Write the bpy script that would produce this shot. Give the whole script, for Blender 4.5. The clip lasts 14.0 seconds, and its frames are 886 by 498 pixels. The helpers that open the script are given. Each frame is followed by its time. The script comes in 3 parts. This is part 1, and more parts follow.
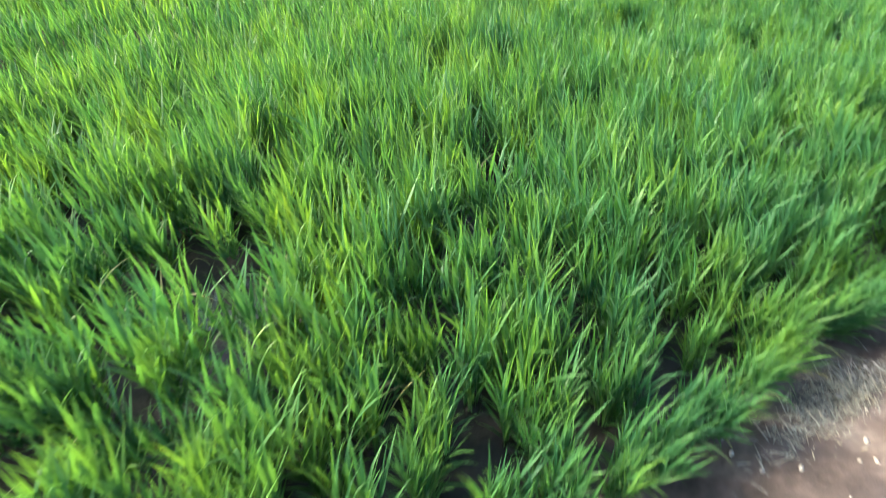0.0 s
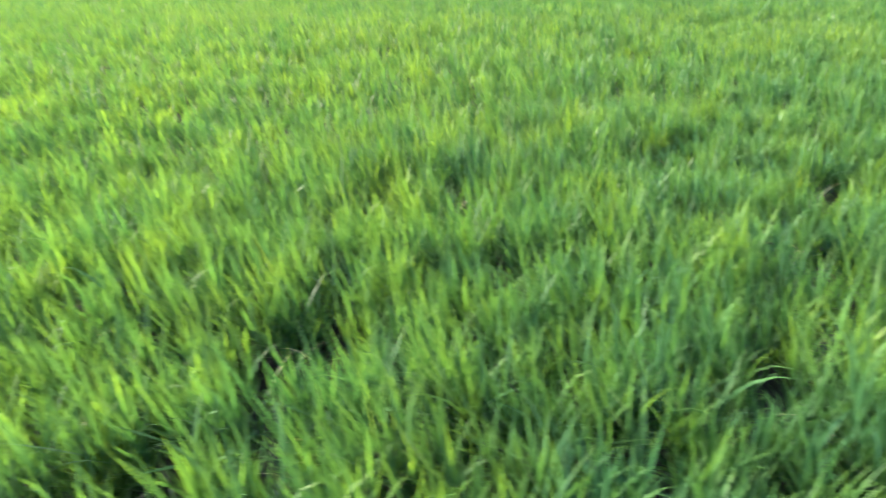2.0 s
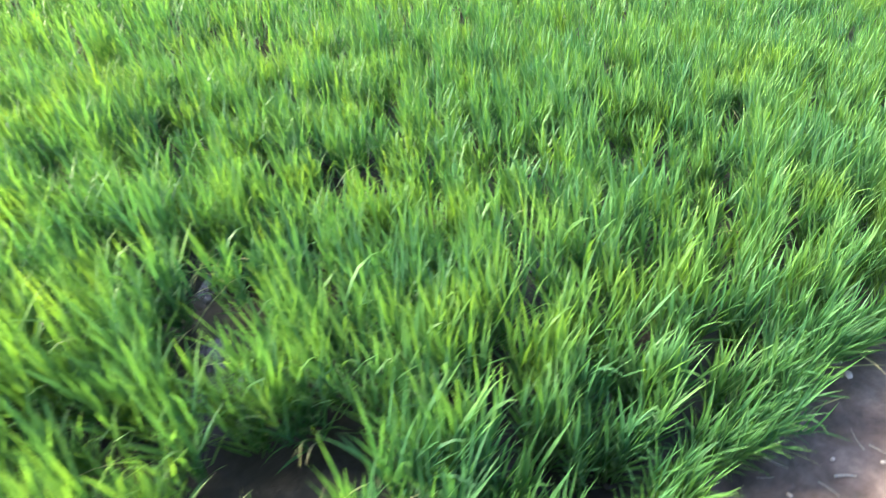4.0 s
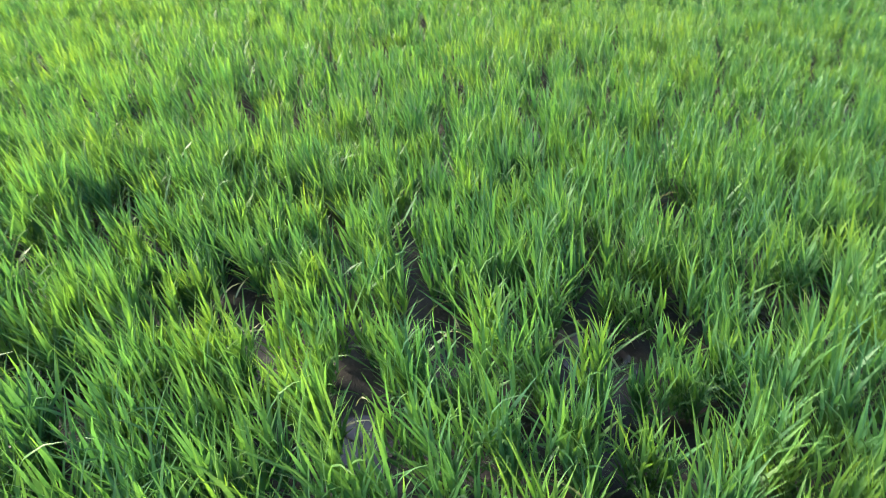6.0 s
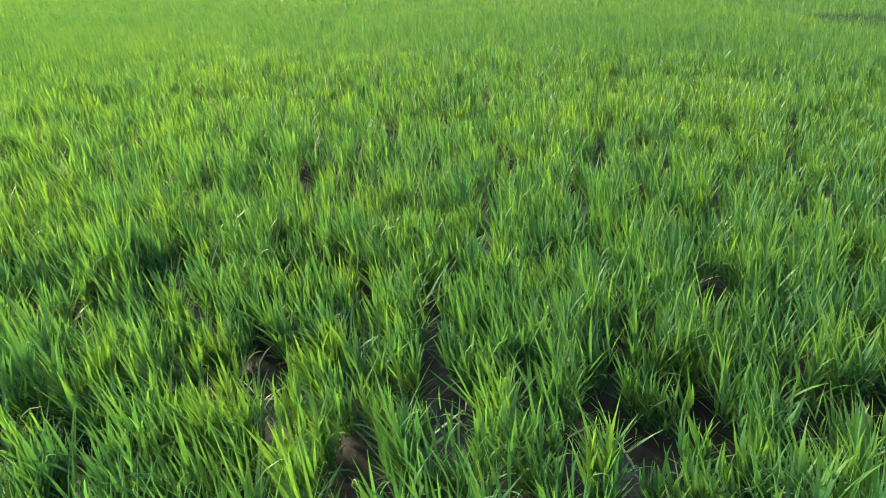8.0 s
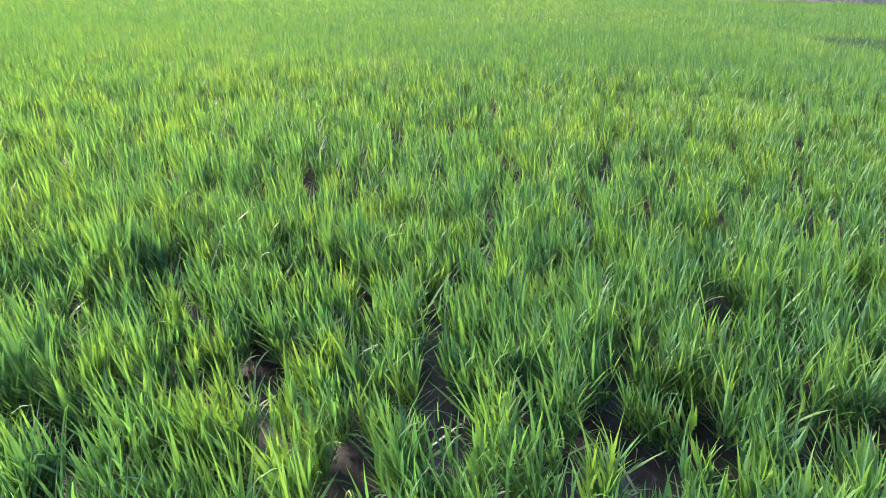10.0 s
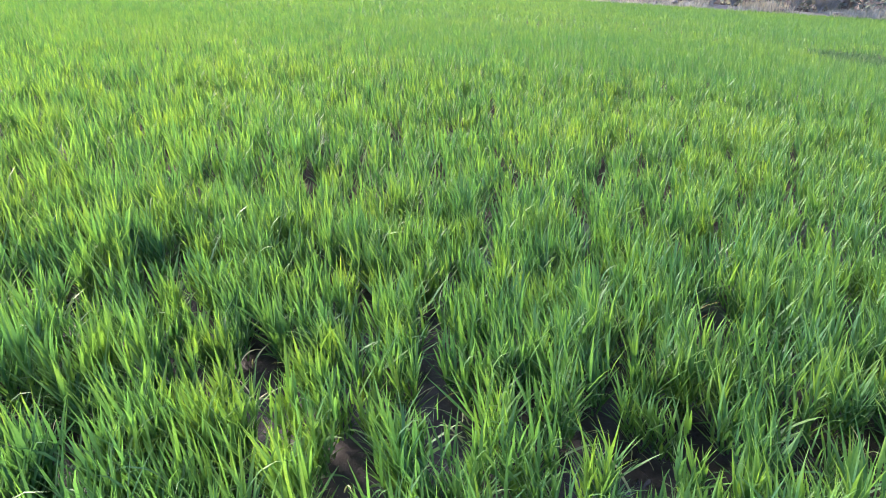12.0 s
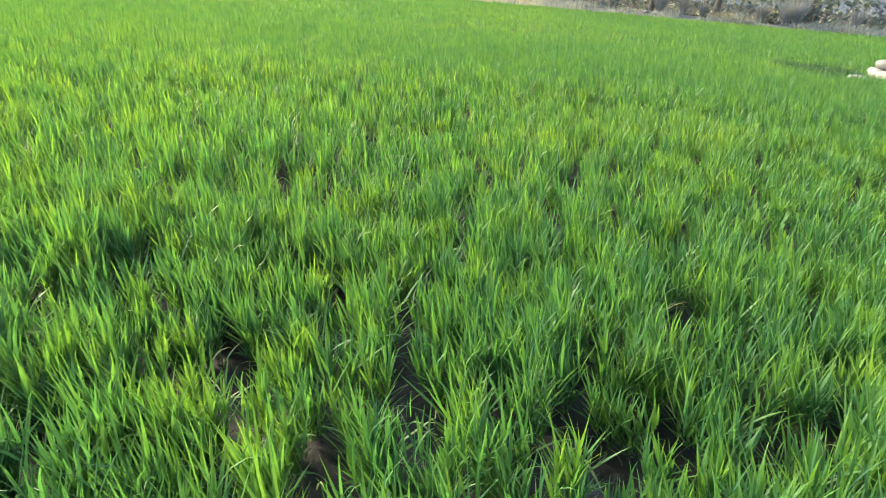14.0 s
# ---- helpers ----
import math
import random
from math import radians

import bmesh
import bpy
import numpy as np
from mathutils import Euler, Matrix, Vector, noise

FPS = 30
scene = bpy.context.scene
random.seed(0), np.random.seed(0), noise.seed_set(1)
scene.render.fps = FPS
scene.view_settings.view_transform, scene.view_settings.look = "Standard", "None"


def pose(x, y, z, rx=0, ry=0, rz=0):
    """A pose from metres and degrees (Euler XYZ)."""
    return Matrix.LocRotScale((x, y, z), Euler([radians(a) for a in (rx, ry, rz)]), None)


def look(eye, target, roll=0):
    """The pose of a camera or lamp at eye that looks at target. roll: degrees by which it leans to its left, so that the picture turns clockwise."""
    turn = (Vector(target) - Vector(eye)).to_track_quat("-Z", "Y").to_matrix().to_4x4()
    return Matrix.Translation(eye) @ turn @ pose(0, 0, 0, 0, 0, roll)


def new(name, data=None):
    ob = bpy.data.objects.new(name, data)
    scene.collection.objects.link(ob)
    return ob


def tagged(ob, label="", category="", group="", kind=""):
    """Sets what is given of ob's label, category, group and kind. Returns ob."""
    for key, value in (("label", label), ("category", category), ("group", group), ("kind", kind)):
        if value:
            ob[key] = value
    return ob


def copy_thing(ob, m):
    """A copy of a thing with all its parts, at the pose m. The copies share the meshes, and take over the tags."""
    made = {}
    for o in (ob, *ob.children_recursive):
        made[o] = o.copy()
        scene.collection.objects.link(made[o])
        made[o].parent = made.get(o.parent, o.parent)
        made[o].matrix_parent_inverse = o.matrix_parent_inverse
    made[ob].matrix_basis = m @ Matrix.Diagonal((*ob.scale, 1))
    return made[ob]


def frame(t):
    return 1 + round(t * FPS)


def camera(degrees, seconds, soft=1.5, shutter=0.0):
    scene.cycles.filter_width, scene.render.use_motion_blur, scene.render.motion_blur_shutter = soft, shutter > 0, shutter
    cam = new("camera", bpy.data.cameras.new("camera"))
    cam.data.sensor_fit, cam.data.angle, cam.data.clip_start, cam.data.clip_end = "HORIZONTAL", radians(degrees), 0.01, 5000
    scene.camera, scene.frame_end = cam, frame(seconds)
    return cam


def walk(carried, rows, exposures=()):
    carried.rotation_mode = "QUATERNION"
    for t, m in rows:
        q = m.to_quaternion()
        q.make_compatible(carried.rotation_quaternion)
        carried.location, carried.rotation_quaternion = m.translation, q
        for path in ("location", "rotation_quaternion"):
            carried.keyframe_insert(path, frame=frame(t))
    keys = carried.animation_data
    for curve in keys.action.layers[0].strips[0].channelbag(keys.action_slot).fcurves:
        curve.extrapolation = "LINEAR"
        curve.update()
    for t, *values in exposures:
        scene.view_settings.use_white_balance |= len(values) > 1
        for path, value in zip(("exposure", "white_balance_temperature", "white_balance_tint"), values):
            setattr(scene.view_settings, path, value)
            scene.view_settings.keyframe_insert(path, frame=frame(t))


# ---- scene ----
# A paddy of young rice beside a mud bund: x runs along the bund, y into the field, z up from the field's mud.

# ---- camera ----
cam = camera(75.0, 14.0, soft=1.0, shutter=0.4)
# seconds, eye, target, roll
PATH = [
    (0, (0.063, -0.131, 1.513), (1.03, 1.184, 0.358), 2.1),
    (0.5, (0.486, 0.029, 1.542), (1.296, 1.539, 0.511), 1.1),
    (1, (0.899, 0.084, 1.579), (1.399, 1.788, 0.657), -1.2),
    (1.5, (1.35, 0.137, 1.608), (1.817, 1.851, 0.689), -2.0),
    (2, (1.787, 0.067, 1.563), (2.32, 1.748, 0.619), -1.2),
    (2.5, (2.363, -0.044, 1.591), (3.123, 1.478, 0.541), -0.3),
    (3, (2.882, -0.026, 1.69), (3.799, 1.33, 0.541), 1.3),
    (3.5, (3.355, 0.007, 1.643), (4.316, 1.308, 0.466), 2.5),
    (4, (3.833, 0.034, 1.644), (4.795, 1.33, 0.463), 2.4),
    (4.2, (4.05, 0.067, 1.606), (5.003, 1.372, 0.429), 2.3),
    (6.3, (5.475, 0.228, 1.771), (5.782, 1.905, 0.725), 0.0),
    (6.5, (5.534, 0.226, 1.786), (5.775, 1.934, 0.774), -1.0),
    (7, (5.625, 0.224, 1.786), (5.8, 1.968, 0.822), -1.6),
    (7.5, (5.634, 0.222, 1.791), (5.802, 1.99, 0.871), -1.3),
    (8, (5.638, 0.217, 1.793), (5.809, 1.997, 0.897), -1.0),
    (10.5, (5.612, 0.252, 1.781), (5.79, 2.045, 0.913), 1.6),
    (11, (5.595, 0.252, 1.782), (5.783, 2.044, 0.913), 2.1),
    (11.5, (5.575, 0.244, 1.785), (5.776, 2.035, 0.916), 2.8),
    (12, (5.571, 0.235, 1.788), (5.776, 2.024, 0.919), 3.2),
    (12.5, (5.575, 0.226, 1.788), (5.787, 2.015, 0.919), 3.6),
    (13, (5.574, 0.217, 1.788), (5.794, 2.009, 0.927), 3.8),
    (13.5, (5.577, 0.213, 1.79), (5.806, 2.004, 0.93), 4.0),
    (14, (5.572, 0.206, 1.776), (5.864, 1.992, 0.925), 4.7),
]
walk(cam, [(t, look(eye, target, roll)) for t, eye, target, roll in PATH],
     exposures=[(0.0, 2.39, 6700, 0), (0.5, 2.13, 6700, -1), (1.0, 2.31, 6750, 13), (1.5, 2.29, 6750, 13), (2.0, 2.41, 6750, 13), (3.0, 2.62, 6750, 2), (4.0, 2.77, 6600, 8),
                (6.3, 2.28, 6450, 13), (7.0, 2.32, 6200, 24), (7.5, 2.33, 6200, 25), (8.0, 1.92, 7250, 1), (8.2, 1.77, 7250, 0), (10.3, 2.26, 6200, 27),
                (13.0, 2.23, 6200, 27), (13.5, 2.04, 7000, 7), (14.0, 2.09, 7000, 3)])

# ---- light ----
SUN_TURN, SUN_HEIGHT = radians(49), radians(28)     # to the left of +y, above the horizon
world = bpy.data.worlds.new("hazy_morning_sky")
scene.world = world
world.use_nodes = True
wn = world.node_tree
sky = wn.nodes.new("ShaderNodeTexSky")
sky.sky_type, sky.sun_disc = "NISHITA", False
sky.sun_elevation, sky.sun_rotation = SUN_HEIGHT, -SUN_TURN
sky.air_density, sky.dust_density = 1.0, 3.0
wn.nodes["Background"].inputs["Strength"].default_value = 0.13
wn.links.new(sky.outputs[0], wn.nodes["Background"].inputs["Color"])
sun = new("sun", bpy.data.lights.new("sun", "SUN"))
sun.data.energy, sun.data.angle, sun.data.color = 3.4, radians(13.0), (1.0, 0.90, 0.70)
sun.matrix_world = look((0, 0, 0), (math.sin(SUN_TURN), -math.cos(SUN_TURN), -math.tan(SUN_HEIGHT)))
sun.location = (-20, 30, 25)

# ---- numbers ----
rng = np.random.default_rng(7)


def lattice(ix, iy, seed):
    h = np.sin(ix * 127.1 + iy * 311.7 + seed * 74.7) * 43758.5453
    return h - np.floor(h)


def smooth_noise(x, y, scale, seed):
    """Value noise from 0 to 1 with features of that many metres."""
    x, y = np.asarray(x, float) / scale, np.asarray(y, float) / scale
    ix, iy = np.floor(x), np.floor(y)
    fx, fy = x - ix, y - iy
    fx, fy = fx * fx * (3 - 2 * fx), fy * fy * (3 - 2 * fy)
    a = lattice(ix, iy, seed) * (1 - fx) + lattice(ix + 1, iy, seed) * fx
    b = lattice(ix, iy + 1, seed) * (1 - fx) + lattice(ix + 1, iy + 1, seed) * fx
    return a * (1 - fy) + b * fy


# bare or thin places in the stand: x, y, radius
GAPS = [
    (0.42, 1.74, 0.24), (0.65, 1.67, 0.13), (0.12, 1.80, 0.17), (0.68, 0.89, 0.09), (-0.28, 1.17, 0.20), (1.81, 1.78, 0.17), (1.68, 1.45, 0.13),
    (1.29, 1.37, 0.11), (2.92, 2.06, 0.11), (2.89, 3.00, 0.18), (1.87, 4.22, 0.19), (0.97, 2.47, 0.10), (4.39, 3.27, 0.18), (4.09, 2.89, 0.15),
    (4.08, 0.98, 0.22), (4.05, 1.68, 0.16), (3.68, 1.27, 0.09), (3.23, 1.03, 0.10), (5.05, 2.33, 0.18), (5.78, 2.07, 0.16), (6.46, 1.84, 0.19),
    (7.32, 2.65, 0.17), (7.30, 1.82, 0.19), (5.75, 1.01, 0.10), (6.14, 1.02, 0.10), (3.99, 2.14, 0.12), (6.25, 3.58, 0.13), (5.46, 1.60, 0.14),
    (4.21, 2.05, 0.15), (7.73, 3.54, 0.16), (3.82, 3.02, 0.17),
]
# a wider hollow out in the field, and dips where the plants stay low
HOLLOWS = [(18.20, 15.60, 1.30), (17.55, 14.15, 1.15)]
DIPS = [(-0.25, 6.8, 0.40), (6.43, 6.4, 0.40), (9.1, 8.5, 0.45), (0.1, 18.5, 0.70)]


def far_edge(x):
    """How far into y the field reaches: its far bank runs slantwise towards the bund."""
    return np.clip(45.9 - 0.39 * (np.asarray(x, float) - 19.1), 3.0, 56.0)


def openness(x, y):
    """0 in the thick stand, 1 in the middle of a gap."""
    o = np.zeros_like(np.asarray(x, float))
    for gx, gy, r in GAPS + HOLLOWS:
        o = np.maximum(o, np.clip(1.3 - np.hypot(x - gx, y - gy) / r, 0, 1))
    return o


def dip(x, y):
    """0 in the even stand, 1 in the middle of a dip."""
    return sum(np.exp(-((x - dx) ** 2 + (y - dy) ** 2) / (d * d)) for dx, dy, d in DIPS)


def mud_height(x, y):
    """The field's mud, the bund along y < 0.1 and the banks far off."""
    x, y = np.asarray(x, float), np.asarray(y, float)
    edge = 0.33 + 0.12 * (smooth_noise(x, y * 0, 0.7, 3) - 0.5)
    up = np.clip((edge - y) / 0.55, 0, 1) * np.clip((y + 2.6) / 0.8, 0, 1)
    z = 0.15 * up * up * (3 - 2 * up)
    rough = 0.05 * (smooth_noise(x, y, 0.32, 5) - 0.5) + 0.03 * (smooth_noise(x, y, 0.09, 6) - 0.5)
    near = np.exp(-(np.hypot(x - 4, y) / 14) ** 2)
    far = np.clip((y - far_edge(x) - 0.3) / 1.5, 0, 1)
    return z + rough * near * (0.6 + 0.6 * up) + far * (0.45 + 0.25 * (smooth_noise(x, y, 2.5, 8) - 0.5))


# ---- materials ----
def material(name):
    m = bpy.data.materials.new(name)
    m.use_nodes = True
    m.node_tree.nodes.clear()
    return m, m.node_tree


def node(tree, kind, **values):
    n = tree.nodes.new("ShaderNode" + kind)
    for key, value in values.items():
        n.inputs[key].default_value = value
    return n


def noise_tex(tree, scale, detail=3.0, rough=0.6):
    coords = tree.nodes.new("ShaderNodeNewGeometry")
    n = node(tree, "TexNoise", Scale=scale, Detail=detail, Roughness=rough)
    tree.links.new(coords.outputs["Position"], n.inputs["Vector"])
    return n.outputs["Fac"]


def ramp(tree, fac, stops):
    r = tree.nodes.new("ShaderNodeValToRGB")
    while len(r.color_ramp.elements) < len(stops):
        r.color_ramp.elements.new(0.5)
    for e, (at, colour) in zip(r.color_ramp.elements, stops):
        e.position, e.color = at, (*colour, 1)
    tree.links.new(fac, r.inputs["Fac"])
    return r.outputs["Color"]


def mix(tree, fac, a, b, blend="MIX"):
    n = tree.nodes.new("ShaderNodeMix")
    n.data_type, n.blend_type = "RGBA", blend
    for socket, value in ((n.inputs[0], fac), (n.inputs[6], a), (n.inputs[7], b)):
        if isinstance(value, (int, float)):
            socket.default_value = value
        elif isinstance(value, tuple):
            socket.default_value = (*value, 1)
        else:
            tree.links.new(value, socket)
    return n.outputs[2]


def leaf_material(name, young, deep, pale, dry, through_share=0.45, gloss=0.38, patches=0.9, sheen=0.0, wide_patches=False, waxy=0.32, passed=(1.6, 1.45, 0.85)):
    """A thin blade: diffuse and see-through light with a waxy sheen; hue varies from blade to blade and from patch to patch."""
    m, t = material(name)
    geo = t.nodes.new("ShaderNodeNewGeometry")
    uv = t.nodes.new("ShaderNodeUVMap")
    split = t.nodes.new("ShaderNodeSeparateXYZ")
    t.links.new(uv.outputs[0], split.inputs[0])
    blade = ramp(t, geo.outputs["Random Per Island"], [(0.0, deep), (0.45, young), (0.95, pale), (0.992, dry)])
    patch = ramp(t, noise_tex(t, patches, 2.0), [(0.32, (0.86, 0.93, 0.98)), (0.50, (1.0, 1.0, 1.0)), (0.66, (1.28, 1.12, 0.85))])
    col = mix(t, 1.0, blade, patch, "MULTIPLY")
    streak = ramp(t, noise_tex(t, 60.0, 2.0), [(0.35, (0.90, 0.92, 0.9)), (0.65, (1.07, 1.05, 1.06))])
    col = mix(t, 1.0, col, streak, "MULTIPLY")
    if wide_patches:
        # one plant is paler than the next
        tuft = ramp(t, noise_tex(t, 3.6, 1.0), [(0.36, (0.76, 0.86, 1.02)), (0.5, (1.0, 1.0, 1.0)), (0.64, (1.35, 1.16, 0.85))])
        col = mix(t, 1.0, col, tuft, "MULTIPLY")
        # broad reaches of the crop that stand paler and yellower
        broad = ramp(t, noise_tex(t, 0.11, 2.0), [(0.40, (0.94, 0.97, 1.0)), (0.62, (1.25, 1.10, 1.02))])
        col = mix(t, 1.0, col, broad, "MULTIPLY")
    # own pale tips, lifted as if sunlit; feet darkened as if in canopy shade
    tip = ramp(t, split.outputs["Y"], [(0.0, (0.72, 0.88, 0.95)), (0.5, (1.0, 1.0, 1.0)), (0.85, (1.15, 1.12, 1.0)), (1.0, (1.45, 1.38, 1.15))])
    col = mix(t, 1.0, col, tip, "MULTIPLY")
    bs = node(t, "BsdfPrincipled", Roughness=gloss)
    bs.inputs["Specular IOR Level"].default_value = waxy
    bs.inputs["Sheen Weight"].default_value, bs.inputs["Sheen Roughness"].default_value = sheen, 0.4
    t.links.new(col, bs.inputs["Base Color"])
    tr = t.nodes.new("ShaderNodeBsdfTranslucent")
    t.links.new(mix(t, 1.0, col, passed, "MULTIPLY"), tr.inputs["Color"])
    mx = node(t, "MixShader", Fac=through_share)
    out = t.nodes.new("ShaderNodeOutputMaterial")
    t.links.new(bs.outputs[0], mx.inputs[1])
    t.links.new(tr.outputs[0], mx.inputs[2])
    t.links.new(mx.outputs[0], out.inputs[0])
    return m


def rough_material(name, stops, scale, fine, roughness=(0.7, 0.95), bump=0.4, depth=0.01, spec=0.4, dry=None):
    m, t = material(name)
    col = ramp(t, noise_tex(t, scale, 5.0), stops)
    if dry:
        # the trodden crown of the bund, y below about 0.1, has dried paler in ragged patches
        where = t.nodes.new("ShaderNodeNewGeometry")
        split = t.nodes.new("ShaderNodeSeparateXYZ")
        t.links.new(where.outputs["Position"], split.inputs[0])
        wobble = t.nodes.new("ShaderNodeMath")
        wobble.operation = "MULTIPLY_ADD"
        wobble.inputs[1].default_value = 0.9
        t.links.new(noise_tex(t, 4.5, 6.0, 0.7), wobble.inputs[0])
        t.links.new(split.outputs["Y"], wobble.inputs[2])
        share = t.nodes.new("ShaderNodeMapRange")
        share.interpolation_type = "SMOOTHSTEP"
        share.inputs["From Min"].default_value, share.inputs["From Max"].default_value = 0.98, 0.62
        t.links.new(wobble.outputs[0], share.inputs["Value"])
        col = mix(t, share.outputs[0], col, ramp(t, noise_tex(t, scale * 3, 6.0), dry))
    col = mix(t, 1.0, col, ramp(t, noise_tex(t, fine, 4.0), [(0.3, (0.72, 0.72, 0.72)), (0.7, (1.25, 1.25, 1.25))]), "MULTIPLY")
    bs = node(t, "BsdfPrincipled")
    bs.inputs["Specular IOR Level"].default_value = spec
    t.links.new(col, bs.inputs["Base Color"])
    r = t.nodes.new("ShaderNodeMapRange")
    r.inputs["From Min"].default_value, r.inputs["From Max"].default_value = 0.35, 0.65
    r.inputs["To Min"].default_value, r.inputs["To Max"].default_value = roughness
    t.links.new(noise_tex(t, scale * 1.7, 3.0), r.inputs["Value"])
    t.links.new(r.outputs[0], bs.inputs["Roughness"])
    b = node(t, "Bump", Strength=bump, Distance=depth)
    t.links.new(noise_tex(t, fine, 5.0), b.inputs["Height"])
    t.links.new(b.outputs[0], bs.inputs["Normal"])
    out = t.nodes.new("ShaderNodeOutputMaterial")
    t.links.new(bs.outputs[0], out.inputs[0])
    return m


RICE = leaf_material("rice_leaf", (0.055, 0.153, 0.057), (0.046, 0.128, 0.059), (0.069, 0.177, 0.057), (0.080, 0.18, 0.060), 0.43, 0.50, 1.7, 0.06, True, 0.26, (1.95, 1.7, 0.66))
SHADE_GREEN = leaf_material("shade_green_leaf", (0.030, 0.085, 0.040), (0.022, 0.060, 0.034), (0.045, 0.11, 0.045), (0.06, 0.12, 0.05), 0.3, 0.6)
STALK = leaf_material("rice_stalk", (0.09, 0.20, 0.05), (0.06, 0.14, 0.05), (0.13, 0.22, 0.07), (0.18, 0.22, 0.09), 0.15)
WITHERED = leaf_material("withered_leaf", (0.22, 0.25, 0.13), (0.13, 0.19, 0.09), (0.34, 0.34, 0.22), (0.40, 0.36, 0.24), 0.25, 0.5)
STRAW = leaf_material("dry_straw", (0.26, 0.25, 0.255), (0.17, 0.16, 0.16), (0.36, 0.35, 0.355), (0.42, 0.41, 0.41), 0.2, 0.65)
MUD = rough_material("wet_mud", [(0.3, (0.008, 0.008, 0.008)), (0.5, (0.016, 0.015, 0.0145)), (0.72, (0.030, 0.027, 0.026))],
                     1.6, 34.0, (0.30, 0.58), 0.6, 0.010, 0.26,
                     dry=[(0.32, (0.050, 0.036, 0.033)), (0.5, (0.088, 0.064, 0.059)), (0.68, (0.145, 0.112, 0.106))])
DAMP = rough_material("damp_field_soil", [(0.3, (0.020, 0.018, 0.015)), (0.7, (0.046, 0.039, 0.033))], 1.6, 34.0, (0.85, 0.95), 0.6, 0.010, 0.1)
EARTH = rough_material("far_bank_earth", [(0.3, (0.12, 0.115, 0.12)), (0.5, (0.18, 0.172, 0.178)), (0.72, (0.25, 0.24, 0.245))],
                       3.0, 40.0, (0.6, 0.9), 0.8, 0.012, 0.3)
PEBBLE = rough_material("pale_pebble", [(0.3, (0.24, 0.21, 0.20)), (0.7, (0.42, 0.39, 0.37))], 30.0, 200.0, (0.5, 0.8), 0.2, 0.001)
BARK = rough_material("grey_bark", [(0.3, (0.07, 0.06, 0.055)), (0.7, (0.17, 0.15, 0.13))], 4.0, 30.0, (0.8, 0.95), 0.8, 0.02)
# leaf and twig colours shifted to blue grey to carry the far bank's haze
HAZY_TREE_LEAF = leaf_material("hazy_tree_leaf", (0.18, 0.21, 0.26), (0.15, 0.18, 0.23), (0.22, 0.25, 0.30), (0.24, 0.26, 0.31), 0.65, 0.6, 0.3)
HAZY_SHRUB_LEAF = leaf_material("hazy_dry_shrub_leaf", (0.28, 0.30, 0.34), (0.22, 0.24, 0.28), (0.36, 0.38, 0.42), (0.40, 0.42, 0.45), 0.35, 0.6, 0.3)
HAZY_TWIG = leaf_material("hazy_grey_twig", (0.27, 0.28, 0.33), (0.21, 0.22, 0.27), (0.33, 0.34, 0.39), (0.36, 0.37, 0.41), 0.2, 0.7)
WATER = rough_material("muddy_water", [(0.3, (0.020, 0.018, 0.017)), (0.7, (0.034, 0.031, 0.030))], 3.0, 22.0, (0.05, 0.14), 0.10, 0.004, 0.5)
SACK = rough_material("white_sacking", [(0.3, (0.11, 0.11, 0.115)), (0.7, (0.20, 0.20, 0.20))], 6.0, 60.0, (0.6, 0.8), 0.3, 0.004)


# ---- mesh helpers ----
def mesh_of(name, verts, faces, mat, uvs=None, smooth=True):
    """verts: n x 3; faces: list of arrays, each m x 3 or m x 4; uvs: n x 2, by vertex."""
    me = bpy.data.meshes.new(name)
    loops = np.concatenate([f.reshape(-1) for f in faces]).astype(np.int32)
    sizes = np.concatenate([np.full(len(f), f.shape[1]) for f in faces]).astype(np.int32)
    me.vertices.add(len(verts))
    me.vertices.foreach_set("co", np.ascontiguousarray(verts, np.float32).reshape(-1))
    me.loops.add(len(loops))
    me.loops.foreach_set("vertex_index", loops)
    me.polygons.add(len(sizes))
    me.polygons.foreach_set("loop_start", (np.cumsum(sizes) - sizes).astype(np.int32))
    if uvs is not None:
        layer = me.uv_layers.new(name="UVMap")
        layer.data.foreach_set("uv", np.ascontiguousarray(uvs[loops], np.float32).reshape(-1))
    me.update(calc_edges=True)
    me.polygons.foreach_set("use_smooth", np.full(len(sizes), smooth))
    me.materials.append(mat)
    return me


